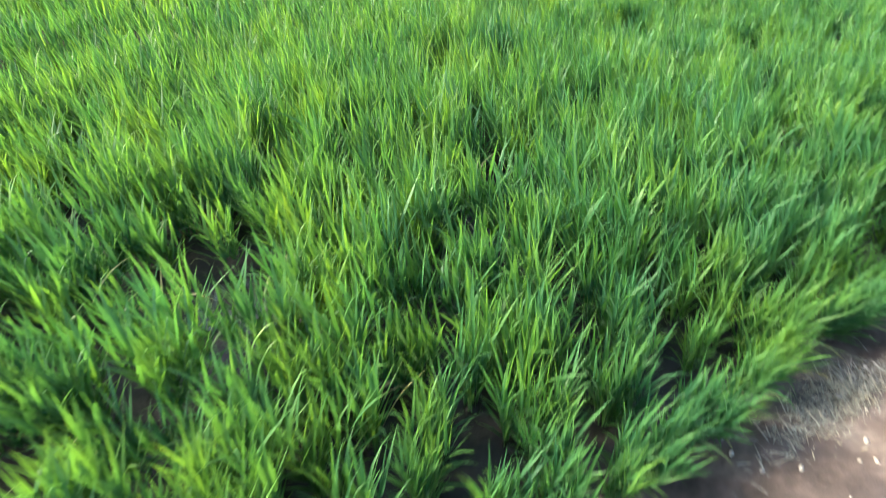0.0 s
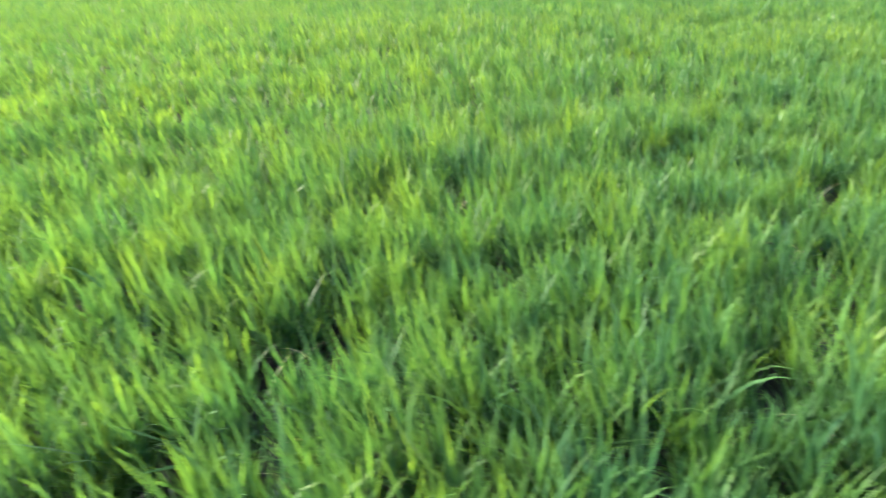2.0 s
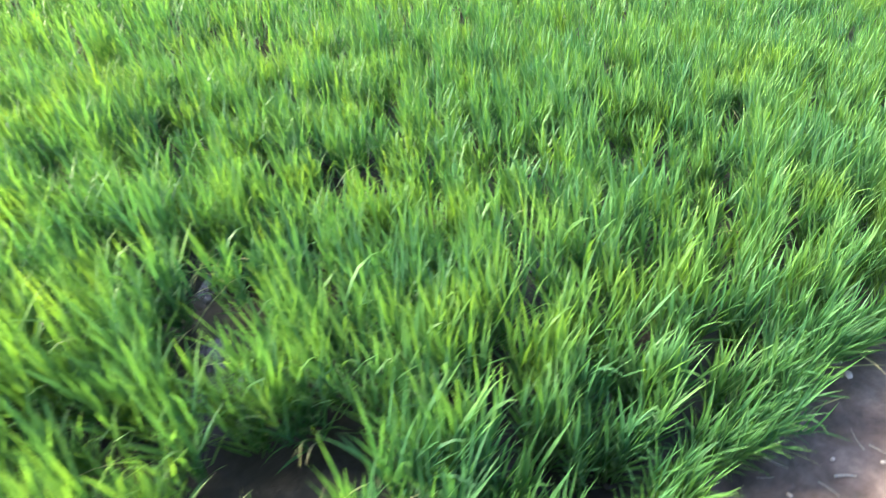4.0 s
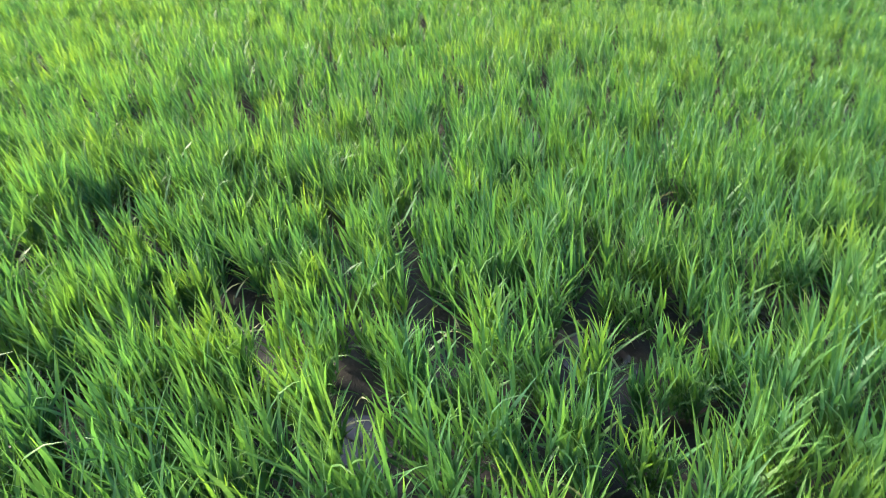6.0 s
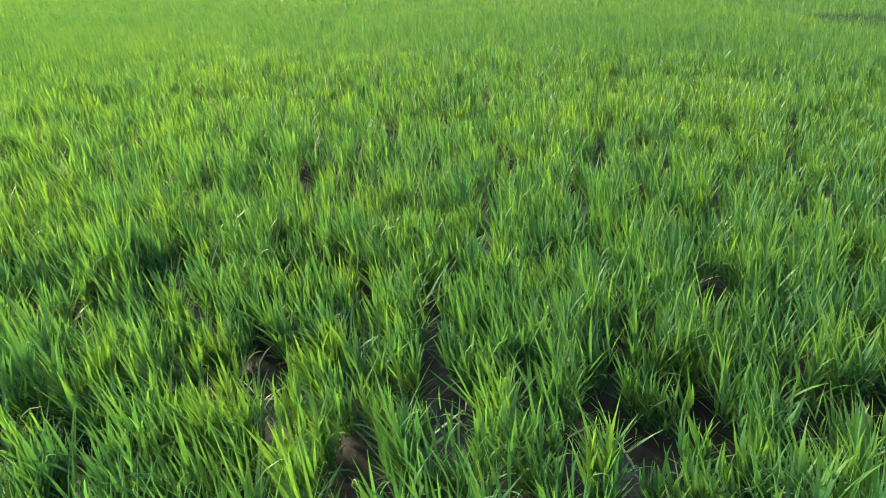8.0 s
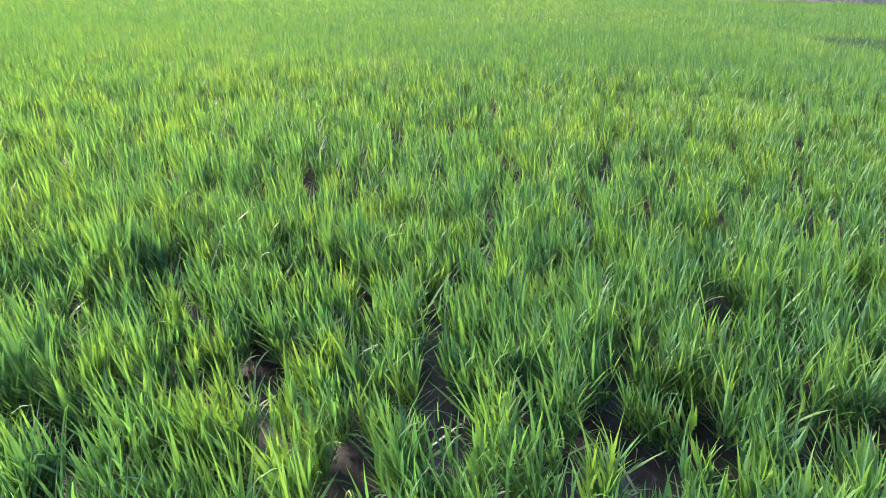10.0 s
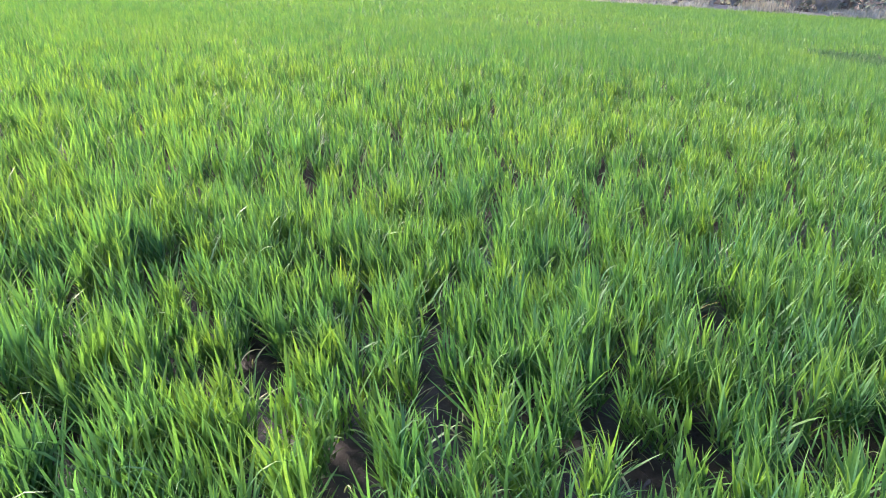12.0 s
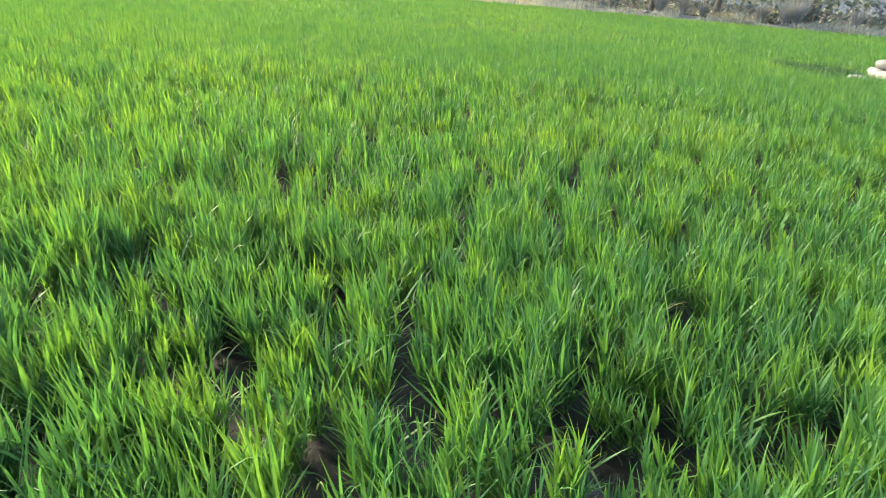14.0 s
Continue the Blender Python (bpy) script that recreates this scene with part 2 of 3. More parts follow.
def blades(base, azimuth, lean, curl, length, width, twist, rings, folded):
    """Tapered blades, one for each row of base. lean: degrees from upright at the foot; curl: how many more at the tip."""
    n = len(base)
    t = np.linspace(0, 1, rings)
    angle = np.radians(lean[:, None] + curl[:, None] * np.clip(t[None] * 1.0, 0, 1) ** 1.6)
    step = length[:, None] / (rings - 1)
    dr, dz = np.sin(angle) * step, np.cos(angle) * step
    r = np.concatenate([np.zeros((n, 1)), np.cumsum(dr[:, :-1], 1)], 1)
    z = np.concatenate([np.zeros((n, 1)), np.cumsum(dz[:, :-1], 1)], 1)
    ca, sa = np.cos(azimuth)[:, None], np.sin(azimuth)[:, None]
    mid = np.stack([base[:, 0:1] + r * ca, base[:, 1:2] + r * sa, base[:, 2:3] + z], -1)
    w = width[:, None] * 0.5 * (0.55 + 0.45 * np.sin(np.pi * np.clip(t + 0.15, 0, 1)))[None] * np.clip((1 - t) * 1.9, 0, 1)[None] ** 0.85
    tw = twist[:, None] * (0.3 + 0.7 * t[None])
    side = np.stack([-sa * np.cos(tw) + ca * np.sin(tw) * np.cos(angle), ca * np.cos(tw) + sa * np.sin(tw) * np.cos(angle), -np.sin(tw) * np.sin(angle)], -1)
    left, right = mid - side * w[..., None], mid + side * w[..., None]
    cols = [left, right]
    if folded:
        normal = np.stack([-ca * np.cos(angle), -sa * np.cos(angle), np.sin(angle)], -1)
        cols = [left, mid - normal * (w * 0.35)[..., None], right]
    k = len(cols)
    body = np.stack([c[:, :-1] for c in cols], 2)                 # n, rings-1, k, 3
    tips = mid[:, -1:]
    per = (rings - 1) * k + 1
    verts = np.concatenate([body.reshape(n, -1, 3), tips], 1).reshape(-1, 3)
    uv1 = np.stack([np.tile(np.linspace(0, 1, k), rings - 1), np.repeat(t[:-1], k)], 1)
    uvs = np.tile(np.concatenate([uv1, [[0.5, 1.0]]]), (n, 1))
    quads = [[i * k + j, i * k + j + 1, (i + 1) * k + j + 1, (i + 1) * k + j] for i in range(rings - 2) for j in range(k - 1)]
    tris = [[(rings - 2) * k + j, (rings - 2) * k + j + 1, per - 1] for j in range(k - 1)]
    off = (np.arange(n) * per)[:, None, None]
    faces = [(np.array(tris)[None] + off).reshape(-1, 3)]
    if quads:
        faces.insert(0, (np.array(quads)[None] + off).reshape(-1, 4))
    return verts, faces, uvs


def joined(sets):
    verts, uvs, tri, quad, at = [], [], [], [], 0
    for v, faces, uv in sets:
        verts.append(v), uvs.append(uv)
        for f in faces:
            (quad if f.shape[1] == 4 else tri).append(f + at)
        at += len(v)
    return np.concatenate(verts), [np.concatenate(q) for q in (quad, tri) if q], np.concatenate(uvs)


def part(name, me, parent, label=""):
    ob = new(name, me)
    ob.parent = parent
    return tagged(ob, label)


def lump(name, size, mat, seed, detail=2, rough=0.25):
    bm = bmesh.new()
    bmesh.ops.create_icosphere(bm, subdivisions=detail, radius=1.0)
    for vert in bm.verts:
        c = vert.co.copy()
        k = 1 + rough * noise.noise(c * 1.3 + Vector((seed * 3.7, seed, 0))) + rough * 0.4 * noise.noise(c * 3.1 + Vector((0, seed * 2.1, seed)))
        vert.co = Vector((c.x * size[0] * k, c.y * size[1] * k, c.z * size[2] * k))
    me = bpy.data.meshes.new(name)
    bm.to_mesh(me)
    bm.free()
    me.polygons.foreach_set("use_smooth", np.full(len(me.polygons), True))
    me.materials.append(mat)
    return me


# ---- ground ----
def axis(lo, hi, fine_lo, fine_hi, fine, grow=1.22):
    mid = list(np.arange(fine_lo, fine_hi, fine))
    out, step, at = [], fine, fine_hi
    while at < hi:
        out.append(at)
        step *= grow
        at += step
    out.append(hi)
    back, step, at = [], fine, fine_lo
    while True:
        step *= grow
        at -= step
        if at <= lo:
            break
        back.append(at)
    back.append(lo)
    return np.array(back[::-1] + mid + out)


gx, gy = axis(-900, 900, -1.5, 8.5, 0.05), axis(-900, 900, -0.8, 3.0, 0.04)
gx = np.sort(np.concatenate([gx, np.arange(12, 60, 1.2)]))
gy = np.sort(np.concatenate([gy, np.arange(30, 54, 0.8)]))
GX, GY = np.meshgrid(gx, gy)
verts = np.stack([GX, GY, mud_height(GX, GY)], -1).reshape(-1, 3)
i = np.arange(len(gx) * len(gy)).reshape(len(gy), len(gx))
quads = np.stack([i[:-1, :-1], i[:-1, 1:], i[1:, 1:], i[1:, :-1]], -1).reshape(-1, 4)
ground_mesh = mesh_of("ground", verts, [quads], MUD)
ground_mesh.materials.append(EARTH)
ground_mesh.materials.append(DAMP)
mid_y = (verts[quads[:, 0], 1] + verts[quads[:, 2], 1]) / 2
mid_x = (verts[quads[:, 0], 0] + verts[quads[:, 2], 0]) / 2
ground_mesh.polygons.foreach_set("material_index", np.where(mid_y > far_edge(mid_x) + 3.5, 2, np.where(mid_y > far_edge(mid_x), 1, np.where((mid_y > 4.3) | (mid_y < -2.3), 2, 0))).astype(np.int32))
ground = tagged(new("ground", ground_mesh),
                "wet brown paddy mud with a low trodden bund", "ground", kind="structure")


# ---- rice ----
LEAN = 0.12


def tiller_shapes(n):
    """Which way n tillers lean: heading and degrees from upright."""
    return rng.uniform(0, 2 * np.pi, n), np.abs(rng.normal(0, 1, n)) * 9 + 2


def tiller_leaves(foot, az_t, lean_t, tall, per, rings, folded, width, low=0.05, high=0.62, field=True, stub=0.94):
    """The leaves of tillers that rise from foot: they leave the stem by turns on either side, the upper ones steeper."""
    n = len(foot)
    j = np.tile(np.arange(per), n)
    k = np.repeat(np.arange(n), per)
    m = len(k)
    share = (j + rng.uniform(0, 1, m)) / per
    rise = tall[k] * (low + (high - low) * share)
    tl, ta = np.radians(lean_t[k]), az_t[k]
    base = foot[k] + np.stack([np.tan(tl) * np.cos(ta) * rise, np.tan(tl) * np.sin(ta) * rise, rise], 1)
    side = rng.uniform(0, 2 * np.pi, n)
    az = side[k] + np.pi * j + rng.normal(0, 0.55, m)
    lean = 4 + (1 - share) * 21 + np.abs(rng.normal(0, 1, m)) * 12
    lean = lean + lean_t[k] * np.cos(az - ta)
    az = np.where(lean < 0, az + np.pi, az)
    lean = np.abs(lean)
    curl = np.abs(rng.normal(0, 1, m)) * 15 + 2
    curl = np.where(rng.uniform(0, 1, m) < 0.13, curl + rng.uniform(30, 95, m), curl)
    length = stub * tall[k] * rng.uniform(0.38, 0.66, m) * (0.86 + 0.2 * share)
    if field:
        length = length * (1 - 0.3 * np.clip(openness(base[:, 0], base[:, 1]), 0, 1))
        # along the bund some outer blades hang out over the mud
        out = np.clip((0.62 - base[:, 1]) / 0.25, 0, 1) * (rng.uniform(0, 1, m) < 0.4)
        az = np.where(out > 0.2, -np.pi / 2 + rng.normal(0, 0.9, m), az)
        lean, curl = lean + out * rng.uniform(0, 18, m), curl + out * rng.uniform(0, 40, m)
    return blades(base, az, lean, curl, length, width * rng.uniform(0.72, 1.2, m), rng.normal(0, 0.35, m), rings, folded)


def rice_sets(x, y, tall, tillers, per, rings, folded, width, spread, low=0.05, high=0.62, stub=0.94):
    """Leaves of tufts at x, y of the given heights, as one set."""
    px, py, ph = (np.repeat(c, tillers) for c in (x, y, tall * rng.uniform(0.84, 1.14, len(x))))
    n = len(px)
    az, lean = tiller_shapes(n)
    off = spread * np.sqrt(rng.uniform(0, 1, n))
    fx, fy = px + off * np.cos(az), py + off * np.sin(az)
    foot = np.stack([fx, fy, mud_height(fx, fy)], 1)
    v, f, u = tiller_leaves(foot, az, lean, ph * rng.uniform(0.82, 1.1, n), per, rings, folded, width, low, high, True, stub)
    # the whole stand leans a little out over the field
    lift = (v[:, 2] - 0.05) * np.clip((v[:, 1] - 0.6) / 0.5, 0, 1)
    v[:, 0] -= 0.13 * lift
    v[:, 1] += LEAN * lift
    return v, f, u


def stand(x0, x1, y0, y1, step, keep):
    """Plants on a loosened grid over a rectangle, without those in gaps; keep(x, y) says which stay."""
    xs, ys = np.meshgrid(np.arange(x0, x1, step), np.arange(y0, y1, step))
    x = (xs + rng.uniform(-0.48, 0.48, xs.shape) * step).reshape(-1)
    y = (ys + rng.uniform(-0.48, 0.48, ys.shape) * step).reshape(-1)
    ok = keep(x, y) & (openness(x, y) < 0.36)
    return x[ok], y[ok]


def reach(x, y):
    """Metres from the stretch of bund that is walked."""
    return np.hypot(np.maximum(np.maximum(-x, x - 5.6), 0), y)


def tallness(x, y):
    edge = np.clip((y - 0.3) / 0.5, 0, 1)
    return 0.385 * (0.70 + 0.34 * smooth_noise(x, y, 0.34, 11) + 0.26 * smooth_noise(x, y, 1.3, 12)) * (0.66 + 0.34 * edge) * (1 - 0.38 * dip(x, y)) * (1 - 0.05 * np.clip((x - 4.4) / 0.8, 0, 1))


def edge_line(x):
    x = np.asarray(x, float)
    return 0.27 + 0.010 * np.clip(x, 0, 6) + 0.10 * (smooth_noise(x, x * 0, 0.5, 21) - 0.5)


def in_wedge(x, y):
    """The part of the field that the walk looks over."""
    return (x > -0.6 - 0.56 * y) & (x < np.maximum(13.0, 7.0 + 1.0 * y))


EDGE = 0.22
near = lambda x, y: (reach(x, y) < 4.4) & (y > edge_line(x)) & in_wedge(x, y)
a = stand(-3.5, 4.9, EDGE, 4.4, 0.150, near)
b = stand(4.9, 10.2, EDGE, 4.4, 0.168, near)
row = np.arange(-1.2, 8.6, 0.115)
row = row + rng.uniform(-0.04, 0.04, len(row))
nx, ny = np.concatenate([a[0], b[0], row]), np.concatenate([a[1], b[1], edge_line(row) + rng.uniform(0.0, 0.08, len(row))])
# the nearest are plants of their own: a strip along the bund
order = np.argsort(np.where((nx > -0.6) & (nx < 8.2), ny, 99))
single, rest = order[:300], order[300:]


def rice_plant(tillers):
    """One rice plant at the origin: tillers from one stool, each a stem with its leaves."""
    az, lean = tiller_shapes(tillers)
    off = 0.03 * np.sqrt(rng.uniform(0, 1, tillers))
    foot = np.stack([off * np.cos(az), off * np.sin(az), np.zeros(tillers)], 1)
    plant = tagged(new("rice_plant", lump("stool", (0.035, 0.035, 0.016), MUD, tillers, 2, 0.5)), "young bright green rice plant rooted in wet mud", "rice plant", "rice plants along the bund")
    for k in range(tillers):
        tall = np.array([0.385 * rng.uniform(0.85, 1.1)])
        at, tilt = az[k:k + 1], lean[k:k + 1]
        v, f, u = blades(np.array([[foot[k, 0], foot[k, 1], -0.01]]), at, tilt, np.array([0.5]), tall * 0.55, np.array([0.009]), np.array([0.3]), 4, True)
        stem = part("tiller", mesh_of("tiller", v, f, STALK, u), plant)
        v, f, u = tiller_leaves(foot[k:k + 1], at, tilt, tall, 9, 5, True, 0.0115, 0.04, 0.62, False)
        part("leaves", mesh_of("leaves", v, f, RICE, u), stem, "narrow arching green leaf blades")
    return plant


def plant_pose(at):
    x, y = nx[at:at + 1], ny[at:at + 1]
    s = float(tallness(x, y)[0]) / 0.385 * (1 - 0.3 * float(openness(x, y)[0]))
    out = float(np.clip((0.55 - y[0]) / 0.2, 0, 1))
    turn = Matrix.Rotation(radians(14) * out - radians(7) * (1 - out), 4, "X") @ Matrix.Rotation(random.uniform(0, 6.28), 4, "Z")
    return Matrix.Translation((float(x[0]), float(y[0]), float(mud_height(x, y)[0]))) @ turn @ Matrix.Scale(s, 4)


kinds = []
for k, at in enumerate(single):
    if k < 16:
        kinds.append(rice_plant(int(rng.integers(10, 14))))
        kinds[k].matrix_basis = plant_pose(at)
    else:
        source = kinds[k % 16]
        kept = source.matrix_basis.copy()
        source.matrix_basis = Matrix.Identity(4)
        copy_thing(source, plant_pose(at))
        source.matrix_basis = kept

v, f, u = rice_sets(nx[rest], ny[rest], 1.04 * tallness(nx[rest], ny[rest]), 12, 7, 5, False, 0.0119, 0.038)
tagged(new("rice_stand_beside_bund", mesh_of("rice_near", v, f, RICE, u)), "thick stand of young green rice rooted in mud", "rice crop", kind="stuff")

mx_, my_ = stand(-8, 24, EDGE, 11.5, 0.215, lambda x, y: (reach(x, y) >= 4.4) & (reach(x, y) < 11.2) & (y > edge_line(x)) & in_wedge(x, y))
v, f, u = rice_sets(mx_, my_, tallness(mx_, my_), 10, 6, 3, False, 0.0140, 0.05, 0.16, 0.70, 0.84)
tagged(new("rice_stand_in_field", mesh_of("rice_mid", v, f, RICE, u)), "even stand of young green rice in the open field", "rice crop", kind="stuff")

inside = lambda x, y: (y < far_edge(x) - 0.3) & (reach(x, y) >= 11.2) & (y > 0.5) & in_wedge(x, y)
fx_, fy_ = stand(-14, 30, 0.5, 24, 0.20, lambda x, y: inside(x, y) & (reach(x, y) < 21))
v, f, u = rice_sets(fx_, fy_, 0.36 + 0.5 * (tallness(fx_, fy_) - 0.36), 7, 6, 2, False, 0.0155, 0.11, 0.35, 0.74, 0.85)
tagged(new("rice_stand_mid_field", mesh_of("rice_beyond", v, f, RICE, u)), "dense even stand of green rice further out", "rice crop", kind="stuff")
fx_, fy_ = stand(-32, 60, 0.5, 56, 0.28, lambda x, y: inside(x, y) & (reach(x, y) >= 21))
v, f, u = rice_sets(fx_, fy_, 0.36 + 0.3 * (tallness(fx_, fy_) - 0.36), 5, 4, 2, False, 0.030, 0.16, 0.38, 0.70)
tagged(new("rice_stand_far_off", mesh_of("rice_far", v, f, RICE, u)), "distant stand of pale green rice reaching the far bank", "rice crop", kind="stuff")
outside = lambda x, y: (y < far_edge(x) - 0.3) & (y > 0.5) & (y > edge_line(x)) & ~in_wedge(x, y)
ox_, oy_ = stand(-45, 80, 0.5, 56, 0.9, lambda x, y: outside(x, y) & ~((x > -9) & (x < 0) & (y < 6.5)))
wx_, wy_ = stand(-9, 0, EDGE, 6.5, 0.20, lambda x, y: (y > edge_line(x)) & ~in_wedge(x, y))
ox_, oy_ = np.concatenate([ox_, wx_]), np.concatenate([oy_, wy_])
v, f, u = rice_sets(ox_, oy_, tallness(ox_, oy_), 4, 4, 3, False, 0.036, 0.22)
tagged(new("rice_stand_at_field_ends", mesh_of("rice_ends", v, f, RICE, u)), "green rice at the ends of the field", "rice crop", kind="stuff")


# ---- stones, straw and pebbles ----
# low growth added in the hollow beside the heap, shade in its colour
n = 16000
wx, wy = rng.uniform(16.2, 19.8, n), rng.uniform(12.8, 17.2, n)
ok = openness(wx, wy) > 0.25
wx, wy = wx[ok], wy[ok]
n = len(wx)
v, f, u = blades(np.stack([wx, wy, mud_height(wx, wy)], 1), rng.uniform(0, 6.28, n), rng.uniform(5, 50, n), rng.uniform(10, 60, n),
                 rng.uniform(0.16, 0.34, n), rng.uniform(0.02, 0.035, n), rng.normal(0, 0.6, n), 3, False)
tagged(new("shade_green_growth", mesh_of("shade_green_growth", v, f, SHADE_GREEN, u)), "low dark green growth, shade in its colour, beside the sack heap", "weeds", kind="stuff")

def sack_mesh(seed):
    """A filled sack: a plump pillow with gathered ends and slack folds."""
    bm = bmesh.new()
    bmesh.ops.create_icosphere(bm, subdivisions=3, radius=1.0)
    for vert in bm.verts:
        c = vert.co.copy()
        ends = 1 - 0.35 * abs(c.x) ** 3
        fold = 1 + 0.10 * noise.noise(c * 2.3 + Vector((seed * 3.1, seed, 0))) + 0.05 * noise.noise(c * 6.0 + Vector((0, seed, seed * 2)))
        vert.co = Vector((math.copysign(abs(c.x) ** 0.75, c.x) * 0.38, math.copysign(abs(c.y) ** 0.8, c.y) * 0.20 * ends, math.copysign(abs(c.z) ** 0.8, c.z) * 0.13 * ends)) * fold
    me = bpy.data.meshes.new("sack")
    bm.to_mesh(me)
    bm.free()
    me.polygons.foreach_set("use_smooth", np.full(len(me.polygons), True))
    me.materials.append(SACK)
    return me


sack_meshes = [sack_mesh(k) for k in range(4)]
heap = tagged(new("sack_heap"), "heap of white filled sacks dumped in the rice", "sack heap")
heap.location = (19.25, 13.95, 0.0)
for layer, (count, radius, z) in enumerate(((7, 0.75, 0.10), (5, 0.45, 0.32), (2, 0.20, 0.54))):
    for k in range(count):
        turn = k / count * 6.283 + layer
        sk = part("sack", sack_meshes[(k + layer) % 4], heap)
        sk.matrix_local = pose(radius * math.cos(turn), radius * 0.8 * math.sin(turn), z, random.uniform(-12, 12), random.uniform(-12, 12), random.uniform(0, 360))

pebbles = [lump("pebble", (random.uniform(0.005, 0.010), random.uniform(0.004, 0.008), 0.005), PEBBLE, k, 1) for k in range(5)]
for k in range(120):
    x, y = random.uniform(-0.2, 6.2), 0.22 - abs(random.gauss(0, 0.28))
    z = float(mud_height(np.array([x]), np.array([y]))[0])
    pb = tagged(new("pebble", pebbles[k % 5]), "small pale pebble pressed into the mud", "pebble", "pebbles on the bund")
    pb.matrix_world = pose(x, y, z + 0.002, 0, 0, random.uniform(0, 360)) @ Matrix.Scale(random.uniform(0.6, 1.5), 4)



def straw_mesh(length, radius, bend):
    """A bent hollow-looking stem, thin towards one end."""
    bm = bmesh.new()
    prev = None
    for q in range(6):
        t = q / 5
        c = Vector(((t - 0.5) * length, bend * math.sin(t * math.pi), radius))
        ring = [bm.verts.new(c + Vector((0, radius * (1 - 0.5 * t) * math.cos(a), radius * (1 - 0.5 * t) * math.sin(a)))) for a in (0, 1.26, 2.51, 3.77, 5.03)]
        if prev:
            for k in range(5):
                bm.faces.new((prev[k], prev[(k + 1) % 5], ring[(k + 1) % 5], ring[k]))
        else:
            bm.faces.new(ring[::-1])
        prev = ring
    bm.faces.new(prev)
    me = bpy.data.meshes.new("straw")
    bm.to_mesh(me)
    bm.free()
    me.uv_layers.new(name="UVMap")
    me.materials.append(STRAW)
    return me


straws = [straw_mesh(random.uniform(0.05, 0.11), random.uniform(0.0012, 0.0022), random.uniform(-0.012, 0.012)) for _ in range(6)]
for k in range(90):
    x, y = random.uniform(-0.1, 6.0), 0.30 - abs(random.gauss(0, 0.22))
    z = float(mud_height(np.array([x]), np.array([y]))[0])
    st = tagged(new("straw", straws[k % 6]), "short dry straw lying on the mud", "straw", "straws on the bund")
    st.matrix_world = pose(x, y, z + 0.001, 0, random.uniform(-8, 8), random.uniform(0, 360))

# a pale stick and a flat white chip on the bund
stick = tagged(new("stick", straw_mesh(0.085, 0.005, 0.006)), "short pale stick lying on the bund mud", "stick")
stick.matrix_world = pose(5.53, 0.12, float(mud_height(np.array([5.53]), np.array([0.12]))[0]), 0, 0, -38)
chip = tagged(new("stone_chip", lump("stone_chip", (0.020, 0.015, 0.007), PEBBLE, 9, 2, 0.4)), "flat white stone chip on the bund mud", "stone chip")
chip.matrix_world = pose(5.99, 0.33, float(mud_height(np.array([5.99]), np.array([0.33]))[0]) + 0.004, 0, 0, 30)

# dry roots and straw washed up on the bund
n = 1500
mat_x, mat_y = 1.90 + rng.normal(0, 0.16, n), 0.13 + rng.normal(0, 0.045, n)
tuck = smooth_noise(mat_x, mat_y, 0.05, 71)
v, f, u = blades(np.stack([mat_x, mat_y, mud_height(mat_x, mat_y) + 0.002], 1), rng.uniform(0, 6.28, n), np.where(rng.uniform(0, 1, n) < 0.02, rng.uniform(15, 50, n), rng.uniform(80, 92, n)),
                 rng.uniform(0, 25, n), rng.uniform(0.02, 0.09, n) * (0.4 + tuck), rng.uniform(0.0015, 0.0035, n), rng.normal(0, 1, n), 5, True)
tagged(new("dry_root_mat", mesh_of("dry_root_mat", v, f, STRAW, u)), "matted pale dry roots and straw on the bund", "dry roots", kind="stuff")

# shallow water standing in some of the bare places
def puddle(x, y, radius, seed):
    """A film of still water with a wandering rim, 4 mm thick."""
    bm = bmesh.new()
    rim = [radius * (0.8 + 0.5 * noise.noise(Vector((math.cos(q * 0.2618) * 1.4, math.sin(q * 0.2618) * 1.4, seed * 2.7)))) for q in range(24)]
    level = float(np.mean(mud_height(x + np.array([0, 0.6, -0.6, 0, 0]) * radius, y + np.array([0, 0, 0, 0.6, -0.6]) * radius))) + 0.004
    ring = [bm.verts.new((x + d * math.cos(q * 0.2618), y + d * math.sin(q * 0.2618), level)) for q, d in enumerate(rim)]
    foot = [bm.verts.new((vert.co.x, vert.co.y, level - 0.02)) for vert in ring]
    bm.faces.new(ring)
    for q in range(24):
        bm.faces.new((ring[q - 1], foot[q - 1], foot[q], ring[q]))
    me = bpy.data.meshes.new("puddle")
    bm.to_mesh(me)
    bm.free()
    me.materials.append(WATER)
    return tagged(new("puddle", me), "shallow muddy water standing between rice plants", "puddle", "puddles in the field")


for k, at in enumerate((28, 30, 27, 20, 6, 15, 0, 5, 26, 22)):
    puddle(GAPS[at][0], GAPS[at][1], GAPS[at][2] * 1.15, k)
puddle(6.45, 0.36, 0.12, 31)

# withered leaves that droop into the bare places
sets = []
for gx_, gy_, r in GAPS:
    n = 9 if r > 0.1 else 5
    a = rng.uniform(0, 6.28, n)
    x, y = gx_ + 0.95 * r * np.cos(a), gy_ + 0.95 * r * np.sin(a)
    sets.append(blades(np.stack([x, y, mud_height(x, y) + rng.uniform(0.02, 0.12, n)], 1), a + np.pi + rng.normal(0, 0.9, n), rng.uniform(20, 60, n),
                       rng.uniform(40, 90, n), rng.uniform(0.12, 0.26, n), rng.uniform(0.006, 0.011, n), rng.normal(0, 0.7, n), 6, True))
n = 80
x = rng.uniform(0.6, 7.6, n)
y = edge_line(x) + rng.uniform(-0.06, 0.03, n)
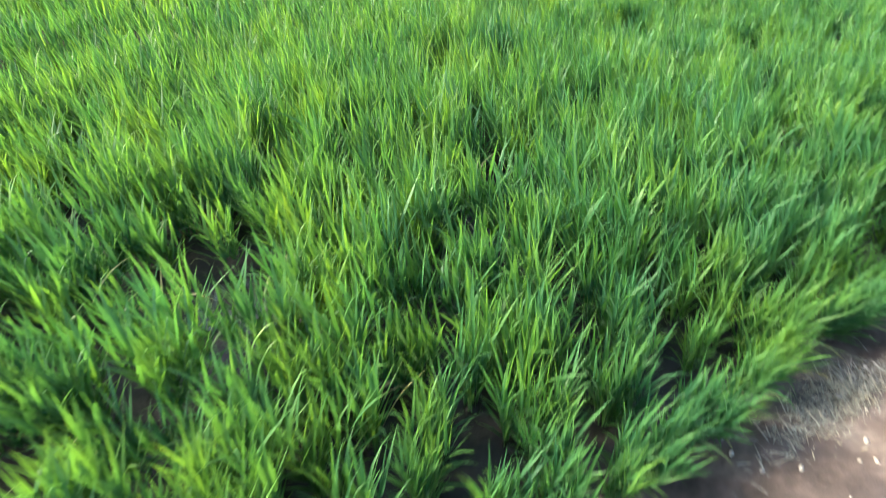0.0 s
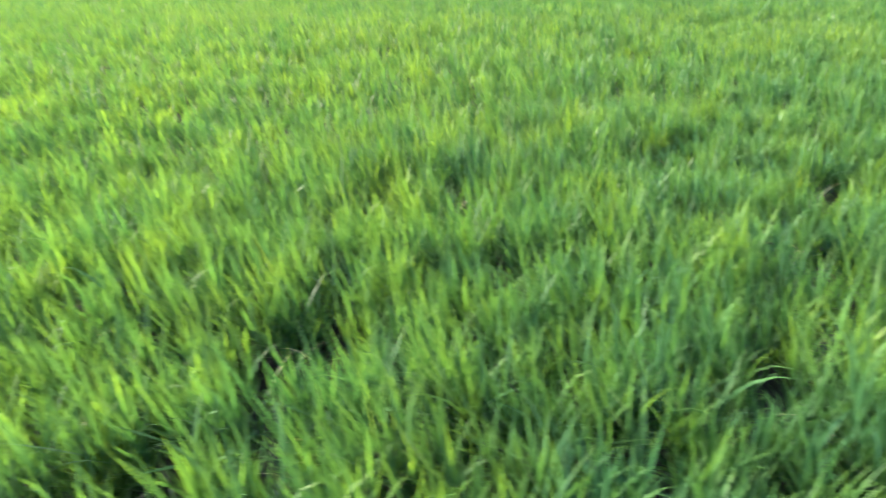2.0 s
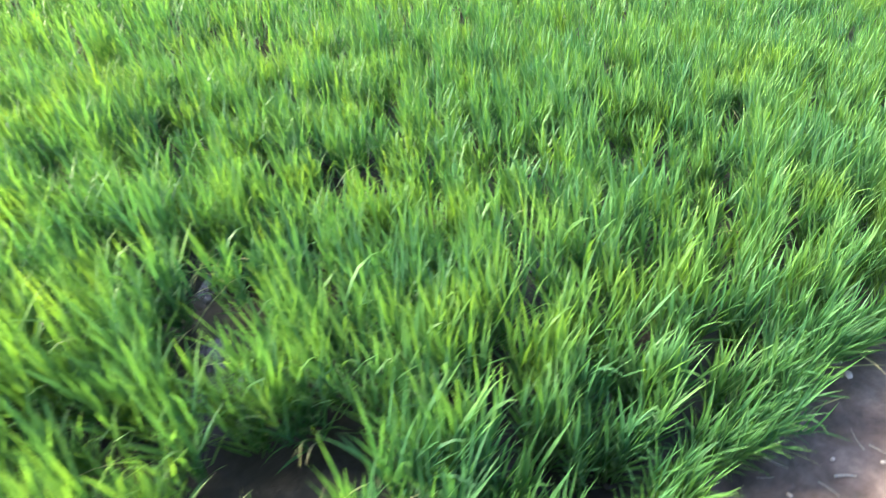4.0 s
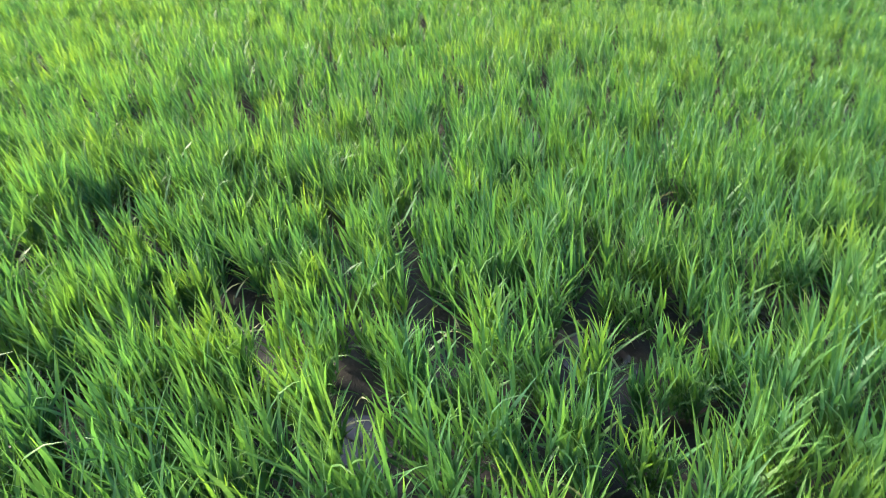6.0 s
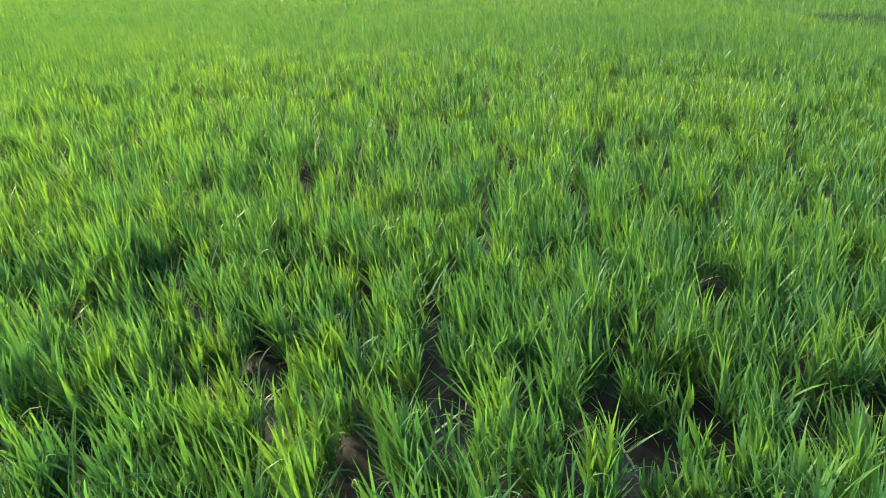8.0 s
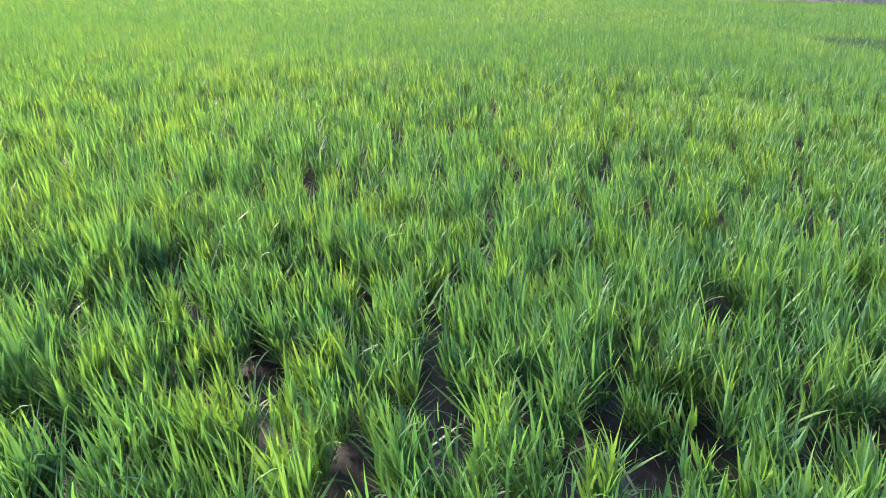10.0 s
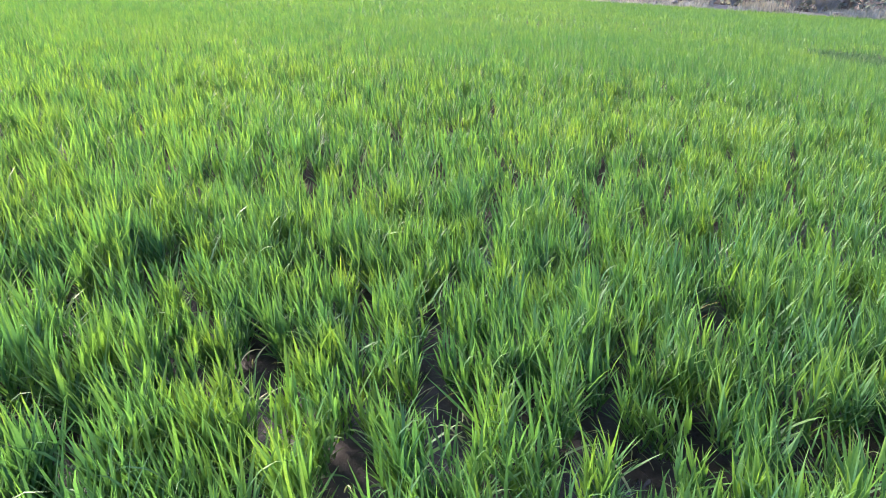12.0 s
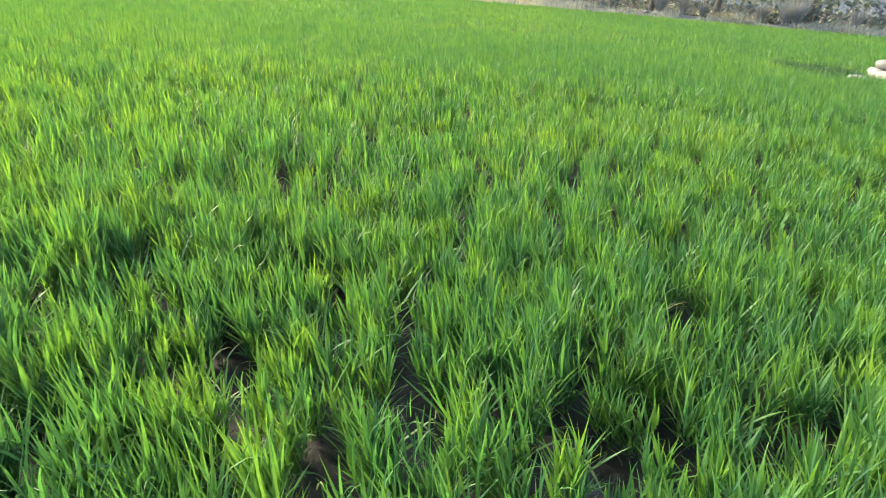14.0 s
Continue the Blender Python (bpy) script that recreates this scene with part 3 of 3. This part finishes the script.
sets.append(blades(np.stack([x, y, mud_height(x, y) + rng.uniform(0.03, 0.10, n)], 1), -np.pi / 2 + rng.normal(0, 0.6, n), rng.uniform(35, 70, n),
                   rng.uniform(25, 60, n), rng.uniform(0.08, 0.19, n), rng.uniform(0.006, 0.010, n), rng.normal(0, 0.7, n), 6, True))
v, f, u = joined(sets)
tagged(new("withered_rice_leaves", mesh_of("withered_rice_leaves", v, f, WITHERED, u)), "pale withered rice leaves drooping over wet mud", "withered leaves", kind="stuff")


# ---- far bank ----
def tree(height, seed):
    """A roadside tree: tapered trunk, limbs and a ragged crown of many leaves."""
    r = np.random.default_rng(seed)
    root = new("tree")
    bm = bmesh.new()

    def limb(a, b, ra, rb, bend):
        rings, sides, prev = 5, 8, None
        a, b = Vector(a), Vector(b)
        for q in range(rings + 1):
            t = q / rings
            c = a.lerp(b, t) + Vector(bend) * math.sin(t * math.pi)
            rad = ra + (rb - ra) * t
            ring = [bm.verts.new(c + Vector((rad * math.cos(s * 2 * math.pi / sides), rad * math.sin(s * 2 * math.pi / sides), 0))) for s in range(sides)]
            if prev:
                for s in range(sides):
                    bm.faces.new((prev[s], prev[(s + 1) % sides], ring[(s + 1) % sides], ring[s]))
            prev = ring

    top = height * 0.75
    limb((0, 0, -0.2), (0.2, 0.1, top), 0.17 + 0.012 * height, 0.05, (r.uniform(-0.2, 0.2), r.uniform(-0.2, 0.2), 0))
    ends = []
    for k in range(9):
        z = top * r.uniform(0.25, 0.95)
        a = r.uniform(0, 6.28)
        reach_out = height * r.uniform(0.16, 0.32)
        e = (reach_out * math.cos(a), reach_out * math.sin(a), z + height * r.uniform(0.05, 0.2))
        limb((0.1 * z / top, 0.05 * z / top, z), e, 0.07, 0.02, (0, 0, -0.1))
        ends.append(e)
    me = bpy.data.meshes.new("trunk")
    bm.to_mesh(me)
    bm.free()
    me.polygons.foreach_set("use_smooth", np.full(len(me.polygons), True))
    me.materials.append(BARK)
    part("trunk", me, root)
    centres = np.array(ends + [(0.2, 0.1, top * 1.05), (0, 0, top * 0.8)])
    n = 1100
    c = centres[r.integers(0, len(centres), n)] + r.normal(0, 1, (n, 3)) * np.array([0.11, 0.11, 0.085]) * height
    c[:, 2] = np.maximum(c[:, 2], 0.5)
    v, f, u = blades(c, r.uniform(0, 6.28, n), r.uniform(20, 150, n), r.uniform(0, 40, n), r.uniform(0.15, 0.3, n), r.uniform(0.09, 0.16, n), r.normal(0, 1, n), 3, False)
    part("crown", mesh_of("crown", v, f, HAZY_TREE_LEAF, u), root)
    return tagged(root, "leafy tree with haze blue leaves and a grey trunk on the far bank", "tree", "trees on the far bank")


def on_bank(along, back):
    """A place on the far bank: metres along it and behind the field's edge."""
    x, y = 19.1 + 0.932 * along + 0.363 * back, 45.9 - 0.363 * along + 0.932 * back
    return x, y, float(mud_height(np.array([x]), np.array([y]))[0])


first = [tree(6.5, 3), tree(8.0, 4), tree(7.2, 5)]
for ob, along, back in zip(first, (8.0, 12.7, 19.5), (3.0, 3.6, 4.5)):
    ob.location = on_bank(along, back)
for k in range(13):
    copy_thing(first[k % 3], pose(*on_bank(-36 + k * 7.2 + random.uniform(-2, 2), 5.5 + random.uniform(0, 7)), 0, 0, random.uniform(0, 360)) @ Matrix.Scale(random.uniform(0.8, 1.25), 4))
for k in range(8):
    copy_thing(first[k % 3], pose(*on_bank(-50 + k * 15 + random.uniform(-2, 2), 17 + random.uniform(0, 8)), 0, 0, random.uniform(0, 360)) @ Matrix.Scale(random.uniform(1.0, 1.5), 4))

# a loose belt of bushes behind the trees
n = 6500
along, back = rng.uniform(-40, 55, n), 4.2 + np.abs(rng.normal(0, 1.5, n))
top = 1.6 + 2.4 * smooth_noise(along, back, 2.5, 51)
c = np.stack([19.1 + 0.932 * along + 0.363 * back, 45.9 - 0.363 * along + 0.932 * back, 0.3 + top * rng.uniform(0, 1, n) ** 0.8], 1)
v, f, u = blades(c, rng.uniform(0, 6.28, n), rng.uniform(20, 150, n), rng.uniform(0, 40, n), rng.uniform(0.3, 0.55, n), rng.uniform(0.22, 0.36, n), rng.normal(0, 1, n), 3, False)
tagged(new("bush_belt", mesh_of("bush_belt", v, f, HAZY_TREE_LEAF, u)), "loose belt of leafy bushes coloured haze grey behind the far trees", "bushes", kind="stuff")

# hazy woods on the skyline, far behind everything, haze painted as a glow
def distant_woods():
    cols = 160
    a = np.linspace(radians(-60), radians(80), cols)
    top = 15 + 9 * smooth_noise(a * 40, a * 0, 1.6, 61) + 4 * smooth_noise(a * 40, a * 0, 0.4, 62)
    x, y = 240 * np.sin(a), 240 * np.cos(a)
    verts = np.concatenate([np.stack([x, y, np.full(cols, -1.0)], 1), np.stack([x, y, top], 1)])
    i = np.arange(cols - 1)
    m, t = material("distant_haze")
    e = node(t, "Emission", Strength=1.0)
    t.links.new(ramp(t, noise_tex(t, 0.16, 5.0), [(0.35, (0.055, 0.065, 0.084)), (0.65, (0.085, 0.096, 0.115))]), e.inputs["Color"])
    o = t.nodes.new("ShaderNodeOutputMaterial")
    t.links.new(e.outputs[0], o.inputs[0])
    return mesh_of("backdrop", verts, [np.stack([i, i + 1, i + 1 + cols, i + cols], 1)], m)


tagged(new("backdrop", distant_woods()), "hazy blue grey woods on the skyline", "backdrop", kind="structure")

n = 26000
along, back = rng.uniform(-40, 60, n), 0.5 + np.abs(rng.normal(0, 2.2, n))
bx, by = 19.1 + 0.932 * along + 0.363 * back, 45.9 - 0.363 * along + 0.932 * back
keep = smooth_noise(bx, by, 2.2, 31) > 0.35
bx, by = bx[keep], by[keep]
n = len(bx)
bz = mud_height(bx, by)
v, f, u = blades(np.stack([bx, by, bz], 1), rng.uniform(0, 6.28, n), rng.uniform(0, 30, n), rng.uniform(0, 60, n),
                 rng.uniform(0.18, 0.6, n) * (0.4 + smooth_noise(bx, by, 3.0, 32)), rng.uniform(0.02, 0.05, n), rng.normal(0, 0.8, n), 4, False)
tagged(new("dry_undergrowth", mesh_of("dry_undergrowth", v, f, HAZY_SHRUB_LEAF, u)), "dry grass and shrubs on the far bank, greyed for haze", "undergrowth", kind="stuff")

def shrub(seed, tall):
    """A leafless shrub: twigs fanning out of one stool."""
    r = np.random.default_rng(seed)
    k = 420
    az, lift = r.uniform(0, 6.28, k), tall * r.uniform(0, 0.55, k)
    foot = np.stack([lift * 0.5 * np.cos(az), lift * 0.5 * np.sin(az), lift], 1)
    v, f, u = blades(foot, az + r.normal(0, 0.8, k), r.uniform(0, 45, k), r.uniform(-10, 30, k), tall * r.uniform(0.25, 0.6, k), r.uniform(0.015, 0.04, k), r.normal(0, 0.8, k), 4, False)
    ob = new("shrub", mesh_of("shrub", v, f, HAZY_TWIG, u))
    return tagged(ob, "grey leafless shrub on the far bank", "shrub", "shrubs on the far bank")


for k, (along, back, tall) in enumerate(((5.0, 2.2, 1.3), (8.6, 2.4, 1.7), (10.3, 2.8, 1.5), (11.6, 2.2, 1.2), (15.8, 2.6, 1.6), (17.3, 2.1, 2.1), (18.1, 2.6, 2.3), (22.0, 2.4, 1.7), (1.0, 2.6, 1.4))):
    shrub(70 + k, tall).location = on_bank(along, back)

for k, (along, back) in enumerate(((7.6, 1.6), (14.6, 1.2), (18.3, 1.3))):
    sk = tagged(new("sack", sack_meshes[k % 3]), "full white sack lying on the far bank", "sack", "sacks on the far bank")
    x, y, z = on_bank(along, back)
    sk.matrix_world = pose(x, y, z + 0.10, 0, 0, random.uniform(0, 180))
